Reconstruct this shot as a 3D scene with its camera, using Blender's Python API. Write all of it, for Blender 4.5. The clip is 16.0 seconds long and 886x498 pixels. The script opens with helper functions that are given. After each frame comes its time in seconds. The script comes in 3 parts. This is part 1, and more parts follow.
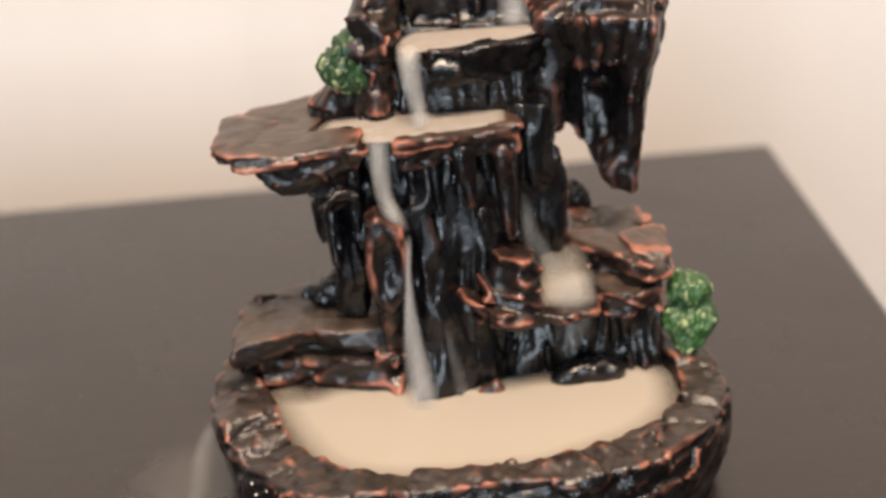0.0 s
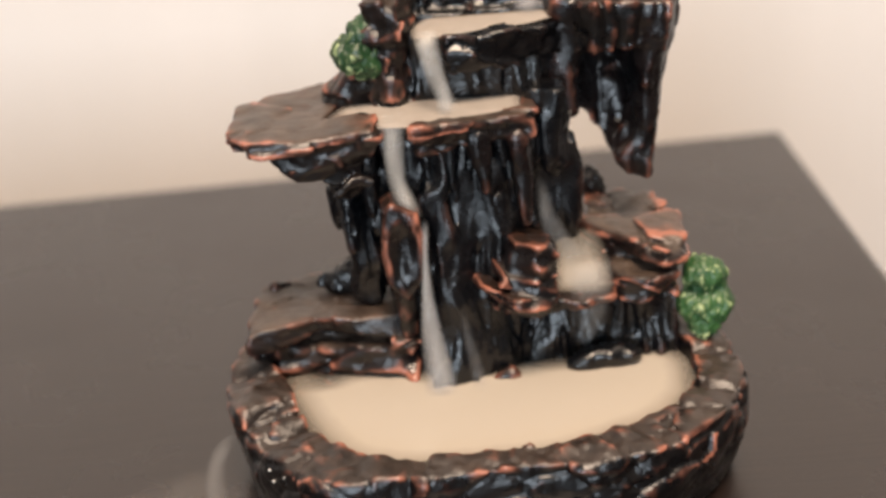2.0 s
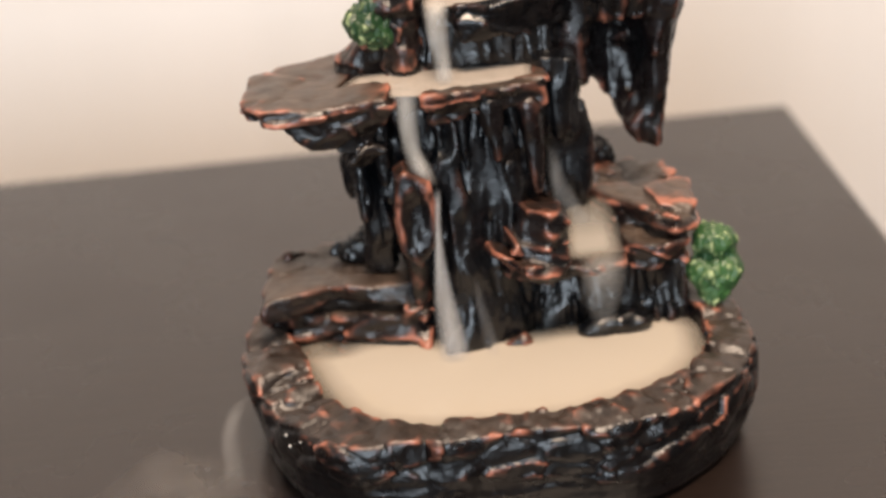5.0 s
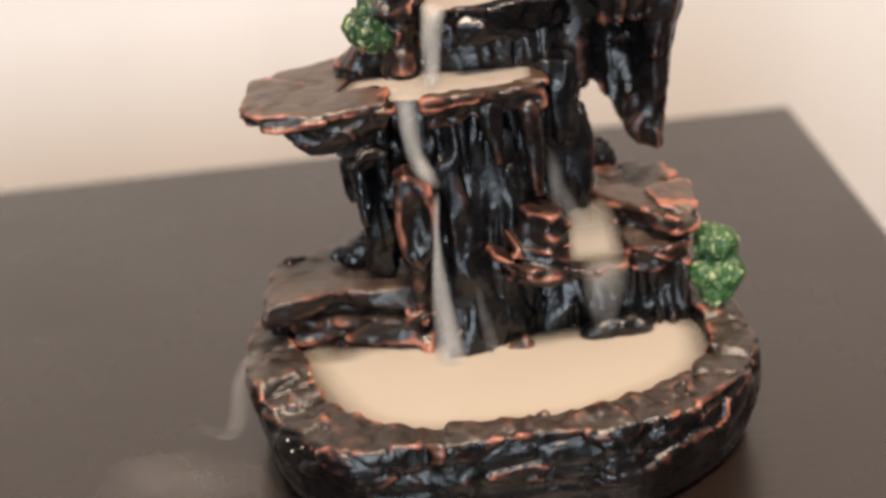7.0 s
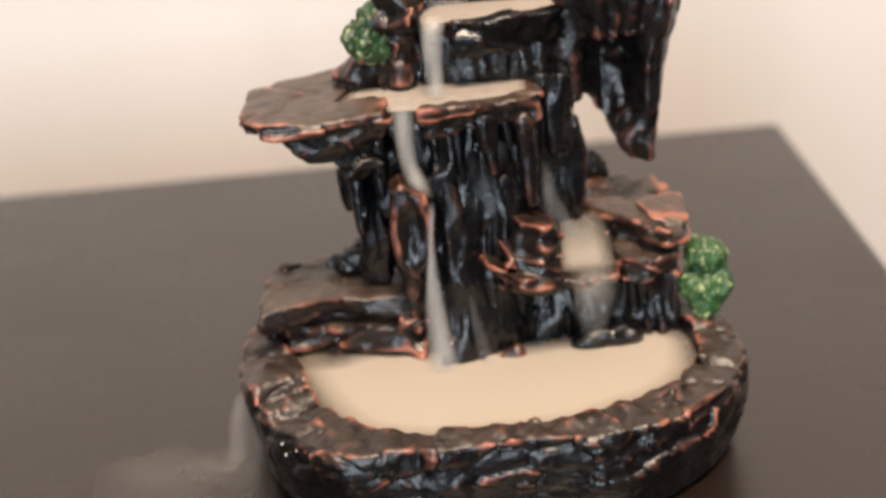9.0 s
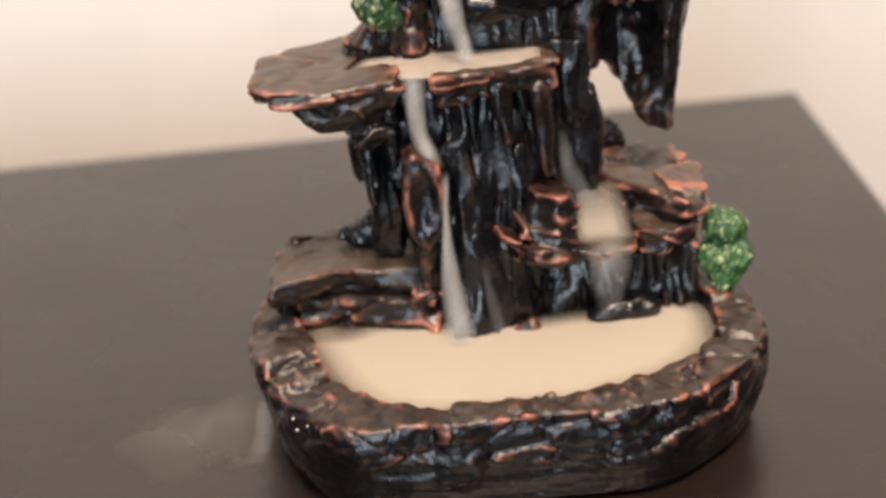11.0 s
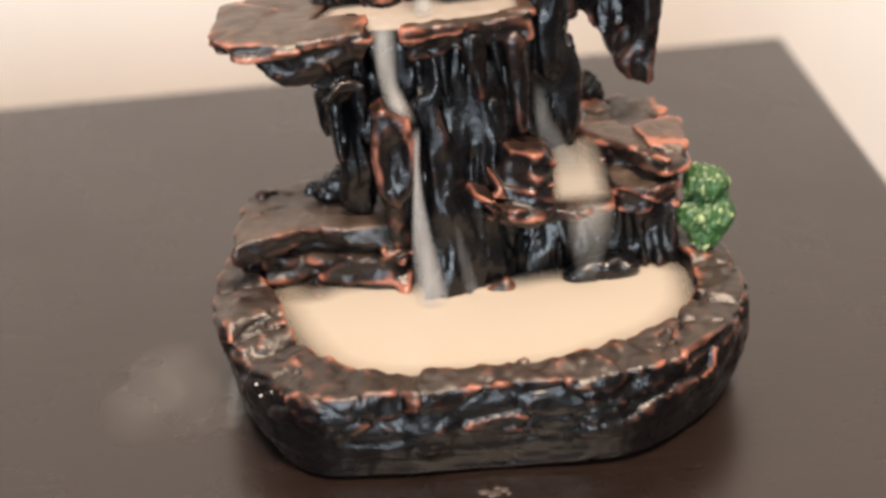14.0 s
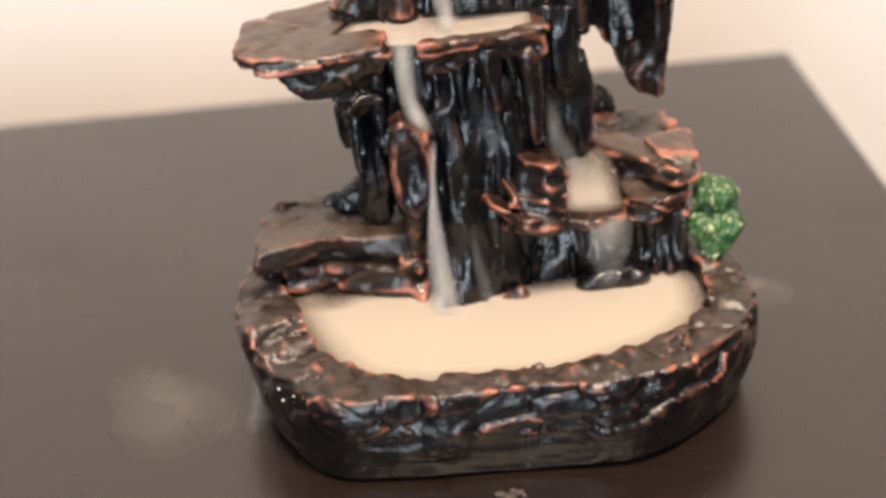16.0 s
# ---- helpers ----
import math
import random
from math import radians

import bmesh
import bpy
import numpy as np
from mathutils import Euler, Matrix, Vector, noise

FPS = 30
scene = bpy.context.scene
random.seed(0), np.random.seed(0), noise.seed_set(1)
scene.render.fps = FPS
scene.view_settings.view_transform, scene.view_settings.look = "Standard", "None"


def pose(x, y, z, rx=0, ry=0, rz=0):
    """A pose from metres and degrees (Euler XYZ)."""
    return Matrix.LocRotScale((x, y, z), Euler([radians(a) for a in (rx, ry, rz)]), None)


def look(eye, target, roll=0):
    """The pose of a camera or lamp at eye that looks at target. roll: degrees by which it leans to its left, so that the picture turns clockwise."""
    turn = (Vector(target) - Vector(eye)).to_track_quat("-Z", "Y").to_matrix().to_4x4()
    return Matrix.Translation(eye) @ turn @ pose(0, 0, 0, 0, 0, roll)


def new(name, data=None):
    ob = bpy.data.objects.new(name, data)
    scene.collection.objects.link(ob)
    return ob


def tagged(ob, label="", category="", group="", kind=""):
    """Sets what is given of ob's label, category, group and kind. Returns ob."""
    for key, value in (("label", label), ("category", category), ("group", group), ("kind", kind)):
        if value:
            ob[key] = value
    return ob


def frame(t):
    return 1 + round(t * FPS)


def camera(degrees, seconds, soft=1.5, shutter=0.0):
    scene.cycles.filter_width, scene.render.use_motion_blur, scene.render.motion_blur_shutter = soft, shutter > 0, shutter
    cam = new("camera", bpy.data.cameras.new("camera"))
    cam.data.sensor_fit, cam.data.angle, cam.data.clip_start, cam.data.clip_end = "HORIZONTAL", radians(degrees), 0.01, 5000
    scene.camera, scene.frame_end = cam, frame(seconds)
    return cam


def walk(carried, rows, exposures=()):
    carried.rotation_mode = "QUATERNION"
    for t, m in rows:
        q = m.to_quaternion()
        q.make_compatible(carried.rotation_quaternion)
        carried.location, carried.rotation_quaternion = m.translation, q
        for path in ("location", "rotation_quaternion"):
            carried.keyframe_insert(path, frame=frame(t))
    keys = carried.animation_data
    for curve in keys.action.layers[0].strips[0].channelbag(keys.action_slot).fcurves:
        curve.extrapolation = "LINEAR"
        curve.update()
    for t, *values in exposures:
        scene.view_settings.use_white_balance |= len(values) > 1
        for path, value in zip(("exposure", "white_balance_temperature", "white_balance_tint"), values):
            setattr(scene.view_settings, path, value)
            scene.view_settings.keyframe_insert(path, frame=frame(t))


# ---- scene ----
cam = camera(36.0, 16.0, soft=3.3)
# eye, target, roll
PATH = [
    (0, (-0.00148, -0.29215, 0.19261), (0.00346, -0.01797, 0.07096), -3.607),
    (0.5, (-0.00121, -0.29270, 0.19203), (0.00204, -0.01910, 0.06901), -3.849),
    (1, (-0.00229, -0.29180, 0.19152), (0.00125, -0.01843, 0.06801), -4.220),
    (1.5, (-0.00354, -0.29228, 0.19077), (-0.00114, -0.01942, 0.06610), -4.407),
    (2, (-0.00373, -0.29271, 0.19076), (-0.00035, -0.01894, 0.06812), -4.138),
    (2.5, (-0.00329, -0.29309, 0.19072), (0.00049, -0.01971, 0.06725), -4.090),
    (3, (-0.00456, -0.29492, 0.19035), (-0.00162, -0.02097, 0.06812), -4.197),
    (3.5, (-0.00574, -0.29608, 0.19050), (-0.00188, -0.02345, 0.06536), -4.147),
    (4, (-0.00559, -0.29814, 0.18982), (-0.00348, -0.02508, 0.06558), -4.187),
    (4.5, (-0.00651, -0.29766, 0.18856), (-0.00413, -0.02520, 0.06303), -4.337),
    (7, (-0.00511, -0.29702, 0.18831), (-0.00389, -0.02421, 0.06352), -5.079),
    (7.5, (-0.00408, -0.30039, 0.18816), (-0.00081, -0.02634, 0.06614), -4.727),
    (8, (-0.00482, -0.30157, 0.18822), (-0.00012, -0.02748, 0.06636), -4.339),
    (10.5, (-0.00869, -0.30369, 0.19041), (-0.00526, -0.02986, 0.06791), -3.813),
    (11, (-0.00693, -0.29621, 0.18640), (-0.00607, -0.02465, 0.05892), -4.445),
    (11.5, (-0.00547, -0.28805, 0.18744), (-0.00374, -0.01731, 0.05822), -4.200),
    (12, (-0.00362, -0.27836, 0.18387), (-0.00246, -0.01060, 0.04858), -4.875),
    (12.5, (-0.00242, -0.27262, 0.18210), (-0.00052, -0.00861, 0.03963), -4.719),
    (13, (-0.00378, -0.27422, 0.18283), (-0.00279, -0.01094, 0.03901), -4.544),
    (13.5, (-0.00212, -0.27893, 0.18559), (0.00174, -0.01451, 0.04394), -4.019),
    (14, (-0.00396, -0.28246, 0.18632), (-0.00009, -0.01768, 0.04533), -3.892),
    (14.5, (-0.00298, -0.28510, 0.18592), (0.00126, -0.01993, 0.04567), -3.929),
    (15, (-0.00357, -0.28571, 0.18546), (-0.00261, -0.01989, 0.04639), -4.295),
    (15.5, (-0.00499, -0.28736, 0.18611), (-0.00432, -0.02182, 0.04653), -4.311),
    (16, (-0.00631, -0.29108, 0.18898), (-0.00385, -0.02453, 0.05133), -4.100),
]
walk(cam, [(t, look(eye, target, roll)) for t, eye, target, roll in PATH],
     [(0, 0.42), (7.5, 0.45), (11, 0.50), (12.5, 0.64), (14.5, 0.70), (16, 0.72)])
cam.data.dof.use_dof = True
cam.data.dof.focus_distance = 0.31
cam.data.dof.aperture_fstop = 8.0

# ---------------- light ----------------
world = bpy.data.worlds.new("world")
scene.world = world
world.use_nodes = True
world.node_tree.nodes["Background"].inputs[0].default_value = (0.8, 0.9, 1.0, 1)
world.node_tree.nodes["Background"].inputs[1].default_value = 0.3


def area(name, eye, target, w, h, watts, colour):
    d = bpy.data.lights.new(name, "AREA")
    d.shape, d.size, d.size_y, d.energy, d.color = "RECTANGLE", w, h, watts, colour
    ob = new(name, d)
    ob.matrix_world = look(eye, target)
    return ob


# daylight in the window behind the viewer, and the warm ceiling lamp
area("window_light", (-0.7, -3.45, 0.7), (-0.3, 0.0, 0.1), 1.5, 1.4, 62, (0.78, 0.89, 1.0))
area("ceiling_light", (0.12, -0.76, 1.66), (0.1, -0.5, 0.0), 0.55, 0.55, 45, (1.0, 0.775, 0.592))


# ---------------- materials ----------------
def material(name):
    m = bpy.data.materials.new(name)
    m.use_nodes = True
    nt = m.node_tree
    return m, nt, nt.nodes["Principled BSDF"]


def node(nt, kind, **inputs):
    n = nt.nodes.new(kind)
    for k, v in inputs.items():
        n.inputs[k.replace("_", " ")].default_value = v
    return n


def ramp(nt, fac, stops):
    r = nt.nodes.new("ShaderNodeValToRGB")
    els = r.color_ramp.elements
    while len(els) < len(stops):
        els.new(0.5)
    for e, (p, c) in zip(els, stops):
        e.position, e.color = p, (*c, 1)
    nt.links.new(fac, r.inputs[0])
    return r.outputs[0]


def blend(nt, fac, a, b):
    n = nt.nodes.new("ShaderNodeMix")
    n.data_type = "RGBA"
    for value, i in ((fac, 0), (a, 6), (b, 7)):
        if isinstance(value, (tuple, float)):
            n.inputs[i].default_value = value if i == 0 else (*value, 1)
        else:
            nt.links.new(value, n.inputs[i])
    return n.outputs[2]


def maths(nt, op, a, b=0.0, clamp=False):
    n = nt.nodes.new("ShaderNodeMath")
    n.operation, n.use_clamp = op, clamp
    for value, i in ((a, 0), (b, 1)):
        if isinstance(value, (int, float)):
            n.inputs[i].default_value = value
        else:
            nt.links.new(value, n.inputs[i])
    return n.outputs[0]


def noise_tex(nt, scale, detail=4.0, stretch=(1, 1, 1), rough=0.55):
    tc = nt.nodes.new("ShaderNodeTexCoord")
    mp = nt.nodes.new("ShaderNodeMapping")
    mp.inputs["Scale"].default_value = stretch
    nt.links.new(tc.outputs["Object"], mp.inputs[0])
    n = node(nt, "ShaderNodeTexNoise", Scale=scale, Detail=detail, Roughness=rough)
    nt.links.new(mp.outputs[0], n.inputs["Vector"])
    return n.outputs["Fac"]


def bump(nt, bsdf, height, strength, distance):
    b = node(nt, "ShaderNodeBump", Strength=strength, Distance=distance)
    nt.links.new(height, b.inputs["Height"])
    nt.links.new(b.outputs[0], bsdf.inputs["Normal"])


def resin(name, dark, brown, worn, gain=1.0, rough=0.36, top=None):
    """Painted resin: dark gloss coat, brown mottling, copper on worn edges; upward faces lighter brown, dry-brush with
    top light painted in (mesh attributes).
    """
    m, nt, p = material(name)
    base = blend(nt, ramp(nt, noise_tex(nt, 70, 5), [(0.38, (0, 0, 0)), (0.66, (1, 1, 1))]), dark, brown)
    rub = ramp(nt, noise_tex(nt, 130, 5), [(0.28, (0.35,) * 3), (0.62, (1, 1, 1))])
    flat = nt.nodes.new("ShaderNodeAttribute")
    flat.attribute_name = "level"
    # upward faces turn lighter brown: dry-brush with overhead light put into the colour
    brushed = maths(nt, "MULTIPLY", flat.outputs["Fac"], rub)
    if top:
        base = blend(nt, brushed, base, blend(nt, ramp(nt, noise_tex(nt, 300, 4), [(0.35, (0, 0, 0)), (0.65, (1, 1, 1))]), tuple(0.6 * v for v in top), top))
    at = nt.nodes.new("ShaderNodeAttribute")
    at.attribute_name = "wear"
    speck = noise_tex(nt, 420, 3)
    patch = ramp(nt, noise_tex(nt, 55, 3), [(0.3, (0.4,) * 3), (0.68, (1.1,) * 3)])
    w = maths(nt, "MULTIPLY", maths(nt, "MULTIPLY", at.outputs["Fac"], gain), patch)
    w = maths(nt, "ADD", w, maths(nt, "MULTIPLY", maths(nt, "SUBTRACT", speck, 0.5), 0.3))
    fac = ramp(nt, w, [(0.26, (0, 0, 0)), (0.55, (0.16,) * 3), (0.98, (0.9,) * 3)])
    dust = ramp(nt, noise_tex(nt, 1500, 2), [(0.70, (0, 0, 0)), (0.80, (1, 1, 1))])
    painted = blend(nt, maths(nt, "MULTIPLY", dust, 0.08), blend(nt, fac, base, worn), (0.30, 0.26, 0.23))
    nt.links.new(painted, p.inputs["Base Color"])
    r = ramp(nt, noise_tex(nt, 160, 4), [(0.3, (rough - 0.04,) * 3), (0.7, (rough + 0.12,) * 3)])
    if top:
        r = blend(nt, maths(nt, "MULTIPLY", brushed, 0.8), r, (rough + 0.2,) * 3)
    nt.links.new(r, p.inputs["Roughness"])
    p.inputs["Specular IOR Level"].default_value = 0.52
    fine = maths(nt, "ADD", noise_tex(nt, 900, 4), maths(nt, "MULTIPLY", noise_tex(nt, 260, 4), 1.6))
    bump(nt, p, fine, 0.3, 0.0005)
    return m


def smoke_material(name, colour, most, streak=0.3):
    """Dense white smoke: see-through by the mesh's own thickness attribute, with soft streaks along the fall."""
    m, nt, p = material(name)
    at = nt.nodes.new("ShaderNodeAttribute")
    at.attribute_name = "thick"
    mottle = ramp(nt, noise_tex(nt, 240, 2, (1, 1, 0.1)), [(0.3, (1 - streak,) * 3), (0.68, (1, 1, 1))])
    a = maths(nt, "MULTIPLY", maths(nt, "MULTIPLY", at.outputs["Fac"], mottle), most, clamp=True)
    nt.links.new(a, p.inputs["Alpha"])
    p.inputs["Base Color"].default_value = (*colour, 1)
    p.inputs["Roughness"].default_value = 1.0
    p.inputs["Specular IOR Level"].default_value = 0.0
    return m


def wood_material(name, dark, light, gloss):
    m, nt, p = material(name)
    grain = noise_tex(nt, 30, 6, (1.2, 26, 26))
    broad = noise_tex(nt, 7, 3, (0.6, 3, 3))
    c = blend(nt, ramp(nt, grain, [(0.3, (0, 0, 0)), (0.75, (1, 1, 1))]), dark, light)
    c = blend(nt, maths(nt, "MULTIPLY", broad, 0.35), c, dark)
    dust = ramp(nt, noise_tex(nt, 900, 3), [(0.62, (0, 0, 0)), (0.80, (1, 1, 1))])
    c = blend(nt, maths(nt, "MULTIPLY", dust, 0.12), c, (0.35, 0.30, 0.25))
    nt.links.new(c, p.inputs["Base Color"])
    smear = ramp(nt, noise_tex(nt, 18, 5), [(0.3, (gloss - 0.05,) * 3), (0.7, (gloss + 0.07,) * 3)])
    nt.links.new(smear, p.inputs["Roughness"])
    p.inputs["Specular IOR Level"].default_value = 0.62
    bump(nt, p, grain, 0.12, 0.0004)
    return m


def plaster(name, colour, other):
    m, nt, p = material(name)
    # vertical streaks: soft shading of curtain-like folds put into the colour
    c = blend(nt, ramp(nt, noise_tex(nt, 9, 3, (1, 1, 0.06)), [(0.3, (0, 0, 0)), (0.7, (1, 1, 1))]), colour, other)
    nt.links.new(c, p.inputs["Base Color"])
    p.inputs["Roughness"].default_value = 0.85
    bump(nt, p, noise_tex(nt, 180, 5), 0.25, 0.001)
    return m


def plain(name, colour, rough=0.5, metal=0.0):
    m, nt, p = material(name)
    c = blend(nt, noise_tex(nt, 40, 4), colour, tuple(v * 0.85 for v in colour))
    nt.links.new(c, p.inputs["Base Color"])
    p.inputs["Roughness"].default_value, p.inputs["Metallic"].default_value = rough, metal
    return m


COPPER = (0.33, 0.125, 0.08)
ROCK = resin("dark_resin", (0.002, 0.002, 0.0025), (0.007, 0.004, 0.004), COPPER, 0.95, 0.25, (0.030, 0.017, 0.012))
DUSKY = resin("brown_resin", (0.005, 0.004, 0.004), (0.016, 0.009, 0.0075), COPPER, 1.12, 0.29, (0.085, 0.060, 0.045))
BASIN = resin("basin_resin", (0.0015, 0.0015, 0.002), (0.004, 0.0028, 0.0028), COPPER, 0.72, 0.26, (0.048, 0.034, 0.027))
FLUTED = resin("black_resin", (0.002, 0.0025, 0.0035), (0.0045, 0.004, 0.0045), (0.22, 0.10, 0.07), 0.45, 0.21)
GREEN = resin("green_paint", (0.010, 0.036, 0.012), (0.034, 0.100, 0.028), (0.36, 0.43, 0.21), 1.0, 0.38)
SMOKE = smoke_material("dense_smoke", (0.40, 0.36, 0.305), 1.08, 0.04)
VEIL = smoke_material("thin_smoke", (0.52, 0.51, 0.50), 0.45, 0.45)
HAZE = smoke_material("faint_smoke", (0.55, 0.52, 0.48), 0.10, 0.2)
FAINT = smoke_material("wisp_smoke", (0.55, 0.52, 0.48), 0.085, 0.2)
TRAIL = smoke_material("trail_smoke", (0.48, 0.48, 0.48), 0.08, 0.5)
SPILL = smoke_material("spill_smoke", (0.54, 0.52, 0.49), 0.17, 0.2)
HAZY = smoke_material("stream_smoke", (0.52, 0.50, 0.465), 0.58, 0.35)
LYING = smoke_material("lying_smoke", (0.43, 0.385, 0.34), 0.8, 0.1)
TABLE = wood_material("espresso_wood", (0.009, 0.0055, 0.0045), (0.020, 0.0125, 0.010), 0.27)
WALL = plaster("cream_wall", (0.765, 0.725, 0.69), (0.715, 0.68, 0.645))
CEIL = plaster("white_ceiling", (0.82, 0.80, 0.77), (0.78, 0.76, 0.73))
# unseen walls and floor, kept dark to cut the fill light on the burner
LOW_FILL = plaster("low_fill_wall", (0.30, 0.27, 0.245), (0.26, 0.235, 0.21))
FLOOR = wood_material("low_fill_floor", (0.05, 0.032, 0.022), (0.09, 0.06, 0.042), 0.4)
FLECK_WHITE = plain("fleck_white", (0.70, 0.68, 0.64), 0.4)
MARK = plain("mark_crumb", (0.07, 0.055, 0.05), 0.5)


# ---------------- building helpers ----------------
def mesh_object(name, verts, faces, mat, parent=None, smooth=False):
    me = bpy.data.meshes.new(name)
    me.from_pydata([tuple(v) for v in verts], [], [tuple(f) for f in faces])
    me.materials.append(mat)
    if smooth:
        me.polygons.foreach_set("use_smooth", [True] * len(me.polygons))
    me.update()
    ob = new(name, me)
    ob.parent = parent
    return ob


def part(name, bm, mat, parent=None, label=""):
    me = bpy.data.meshes.new(name)
    bm.normal_update()
    bm.to_mesh(me)
    bm.free()
    me.materials.append(mat)
    ob = new(name, me)
    ob.parent = parent
    return tagged(ob, label) if label else ob


def box(x0, x1, y0, y1, z0, z1, bevel=0.0):
    bm = bmesh.new()
    bmesh.ops.create_cube(bm, size=1)
    for v in bm.verts:
        v.co = Vector(((x0, x1)[v.co.x > 0], (y0, y1)[v.co.y > 0], (z0, z1)[v.co.z > 0]))
    if bevel:
        bmesh.ops.bevel(bm, geom=bm.edges[:], offset=bevel, segments=3, affect="EDGES", profile=0.5)
    return bm


def empty(name, x=0, y=0, z=0):
    ob = new(name)
    ob.empty_display_size = 0.02
    ob.location = (x, y, z)
    return ob


# solid fields in millimetres
LATTICE = np.random.RandomState(7).rand(64, 64, 64).astype(np.float32)


def vnoise(x, y, z, seed=0):
    """Smooth value noise, about -1 to 1."""
    out = 0
    x, y, z = x + 17.3 * seed, y + 5.1 * seed, z + 11.7 * seed
    ix, iy, iz = (np.floor(v).astype(np.int32) for v in (x, y, z))
    fx, fy, fz = x - ix, y - iy, z - iz
    fx, fy, fz = (v * v * (3 - 2 * v) for v in (fx, fy, fz))
    for a in (0, 1):
        for b in (0, 1):
            for c in (0, 1):
                w = (fx if a else 1 - fx) * (fy if b else 1 - fy) * (fz if c else 1 - fz)
                out = out + w * LATTICE[(ix + a) & 63, (iy + b) & 63, (iz + c) & 63]
    return 2 * out - 1


def cells(x, y, z, seed=0):
    """Broken stones: each cell's own height (0 to 1) and the distance to its joint."""
    x, y, z = x + 13.7 * seed, y + 7.9 * seed, z + 3.3 * seed
    ix, iy, iz = (np.floor(v).astype(np.int32) for v in (x, y, z))
    f1 = np.full(x.shape, 9.0, np.float32)
    f2, own = f1.copy(), f1.copy()
    for a in (-1, 0, 1):
        for b in (-1, 0, 1):
            for c in (-1, 0, 1):
                u, v, w = (ix + a) & 63, (iy + b) & 63, (iz + c) & 63
                d = np.sqrt((ix + a + LATTICE[u, v, w] - x) ** 2 + (iy + b + LATTICE[v, w, u] - y) ** 2 + (iz + c + LATTICE[w, u, v] - z) ** 2)
                near = d < f1
                f2 = np.where(near, f1, np.minimum(f2, d))
                own = np.where(near, LATTICE[(u + 9) & 63, v, (w + 5) & 63], own)
                f1 = np.where(near, d, f1)
    return own, f2 - f1


def facets(x, y, z, seed=0):
    """Chiselled stones: flat tilted faces (about -1 to 1) and the distance to the joint."""
    x, y, z = x + 13.7 * seed, y + 7.9 * seed, z + 3.3 * seed
    ix, iy, iz = (np.floor(v).astype(np.int32) for v in (x, y, z))
    f1 = np.full(x.shape, 9.0, np.float32)
    f2, face = f1.copy(), f1.copy()
    for a in (-1, 0, 1):
        for b in (-1, 0, 1):
            for c in (-1, 0, 1):
                u, v, w = (ix + a) & 63, (iy + b) & 63, (iz + c) & 63
                dx, dy, dz = ix + a + LATTICE[u, v, w] - x, iy + b + LATTICE[v, w, u] - y, iz + c + LATTICE[w, u, v] - z
                d = np.sqrt(dx * dx + dy * dy + dz * dz)
                near = d < f1
                f2 = np.where(near, f1, np.minimum(f2, d))
                slope = [LATTICE[(u + k) & 63, (v + 3 * k) & 63, (w + 2 * k) & 63] - 0.5 for k in (5, 11, 17, 23)]
                face = np.where(near, 1.3 * slope[0] + 1.5 * (dx * slope[1] + dy * slope[2] + 1.6 * dz * slope[3]), face)
                f1 = np.where(near, d, f1)
    return face, f2 - f1


def plan(px, py, poly):
    """Signed distance to a closed outline in a plane."""
    poly = np.array(poly, float)
    best, inside = np.full(px.shape, 1e9, np.float32), np.zeros(px.shape, bool)
    for (ax, ay), (bx, by) in zip(poly, np.roll(poly, -1, 0)):
        ex, ey = bx - ax, by - ay
        t = np.clip(((px - ax) * ex + (py - ay) * ey) / (ex * ex + ey * ey), 0, 1)
        best = np.minimum(best, (px - ax - t * ex) ** 2 + (py - ay - t * ey) ** 2)
        if ey:
            inside ^= ((ay > py) != (by > py)) & (px < ex * (py - ay) / ey + ax)
    return np.where(inside, -1, 1) * np.sqrt(best)


def rounded(poly, rounds=2):
    """An outline with its corners cut."""
    p = np.array(poly, float)
    for _ in range(rounds):
        q = np.roll(p, -1, 0)
        p = np.stack([0.75 * p + 0.25 * q, 0.25 * p + 0.75 * q], 1).reshape(-1, 2)
    return p


def both(a, b, r=1.0):
    """Rounded intersection."""
    h = np.clip(0.5 - 0.5 * (b - a) / r, 0, 1)
    return b + (a - b) * h + r * h * (1 - h)


def join(a, b, r=1.5):
    h = np.clip(0.5 + 0.5 * (b - a) / r, 0, 1)
    return b + (a - b) * h - r * h * (1 - h)


def slab(g, poly, z0, z1, taper=0.0, r=1.2):
    x, y, z = g
    return both(plan(x, y, poly) + taper * np.clip(z1 - z, 0, 99), np.maximum(z - z1, z0 - z), r)


def ball(g, c, r):
    q = [(v - o) / s for v, o, s in zip(g, c, r)]
    k = np.sqrt(q[0] ** 2 + q[1] ** 2 + q[2] ** 2)
    return (k - 1) * min(r)


def spike(g, a, b, ra, rb, flat=1.0):
    """Tapered round bar from a to b; flat squeezes it front to back."""
    a, b = np.array(a, float), np.array(b, float)
    e = b - a
    p = [v - o for v, o in zip(g, a)]
    t = np.clip((p[0] * e[0] + p[1] * e[1] + p[2] * e[2]) / (e @ e), 0, 1)
    return np.sqrt((p[0] - t * e[0]) ** 2 + ((p[1] - t * e[1]) * flat) ** 2 + (p[2] - t * e[2]) ** 2) - (ra + (rb - ra) * t)


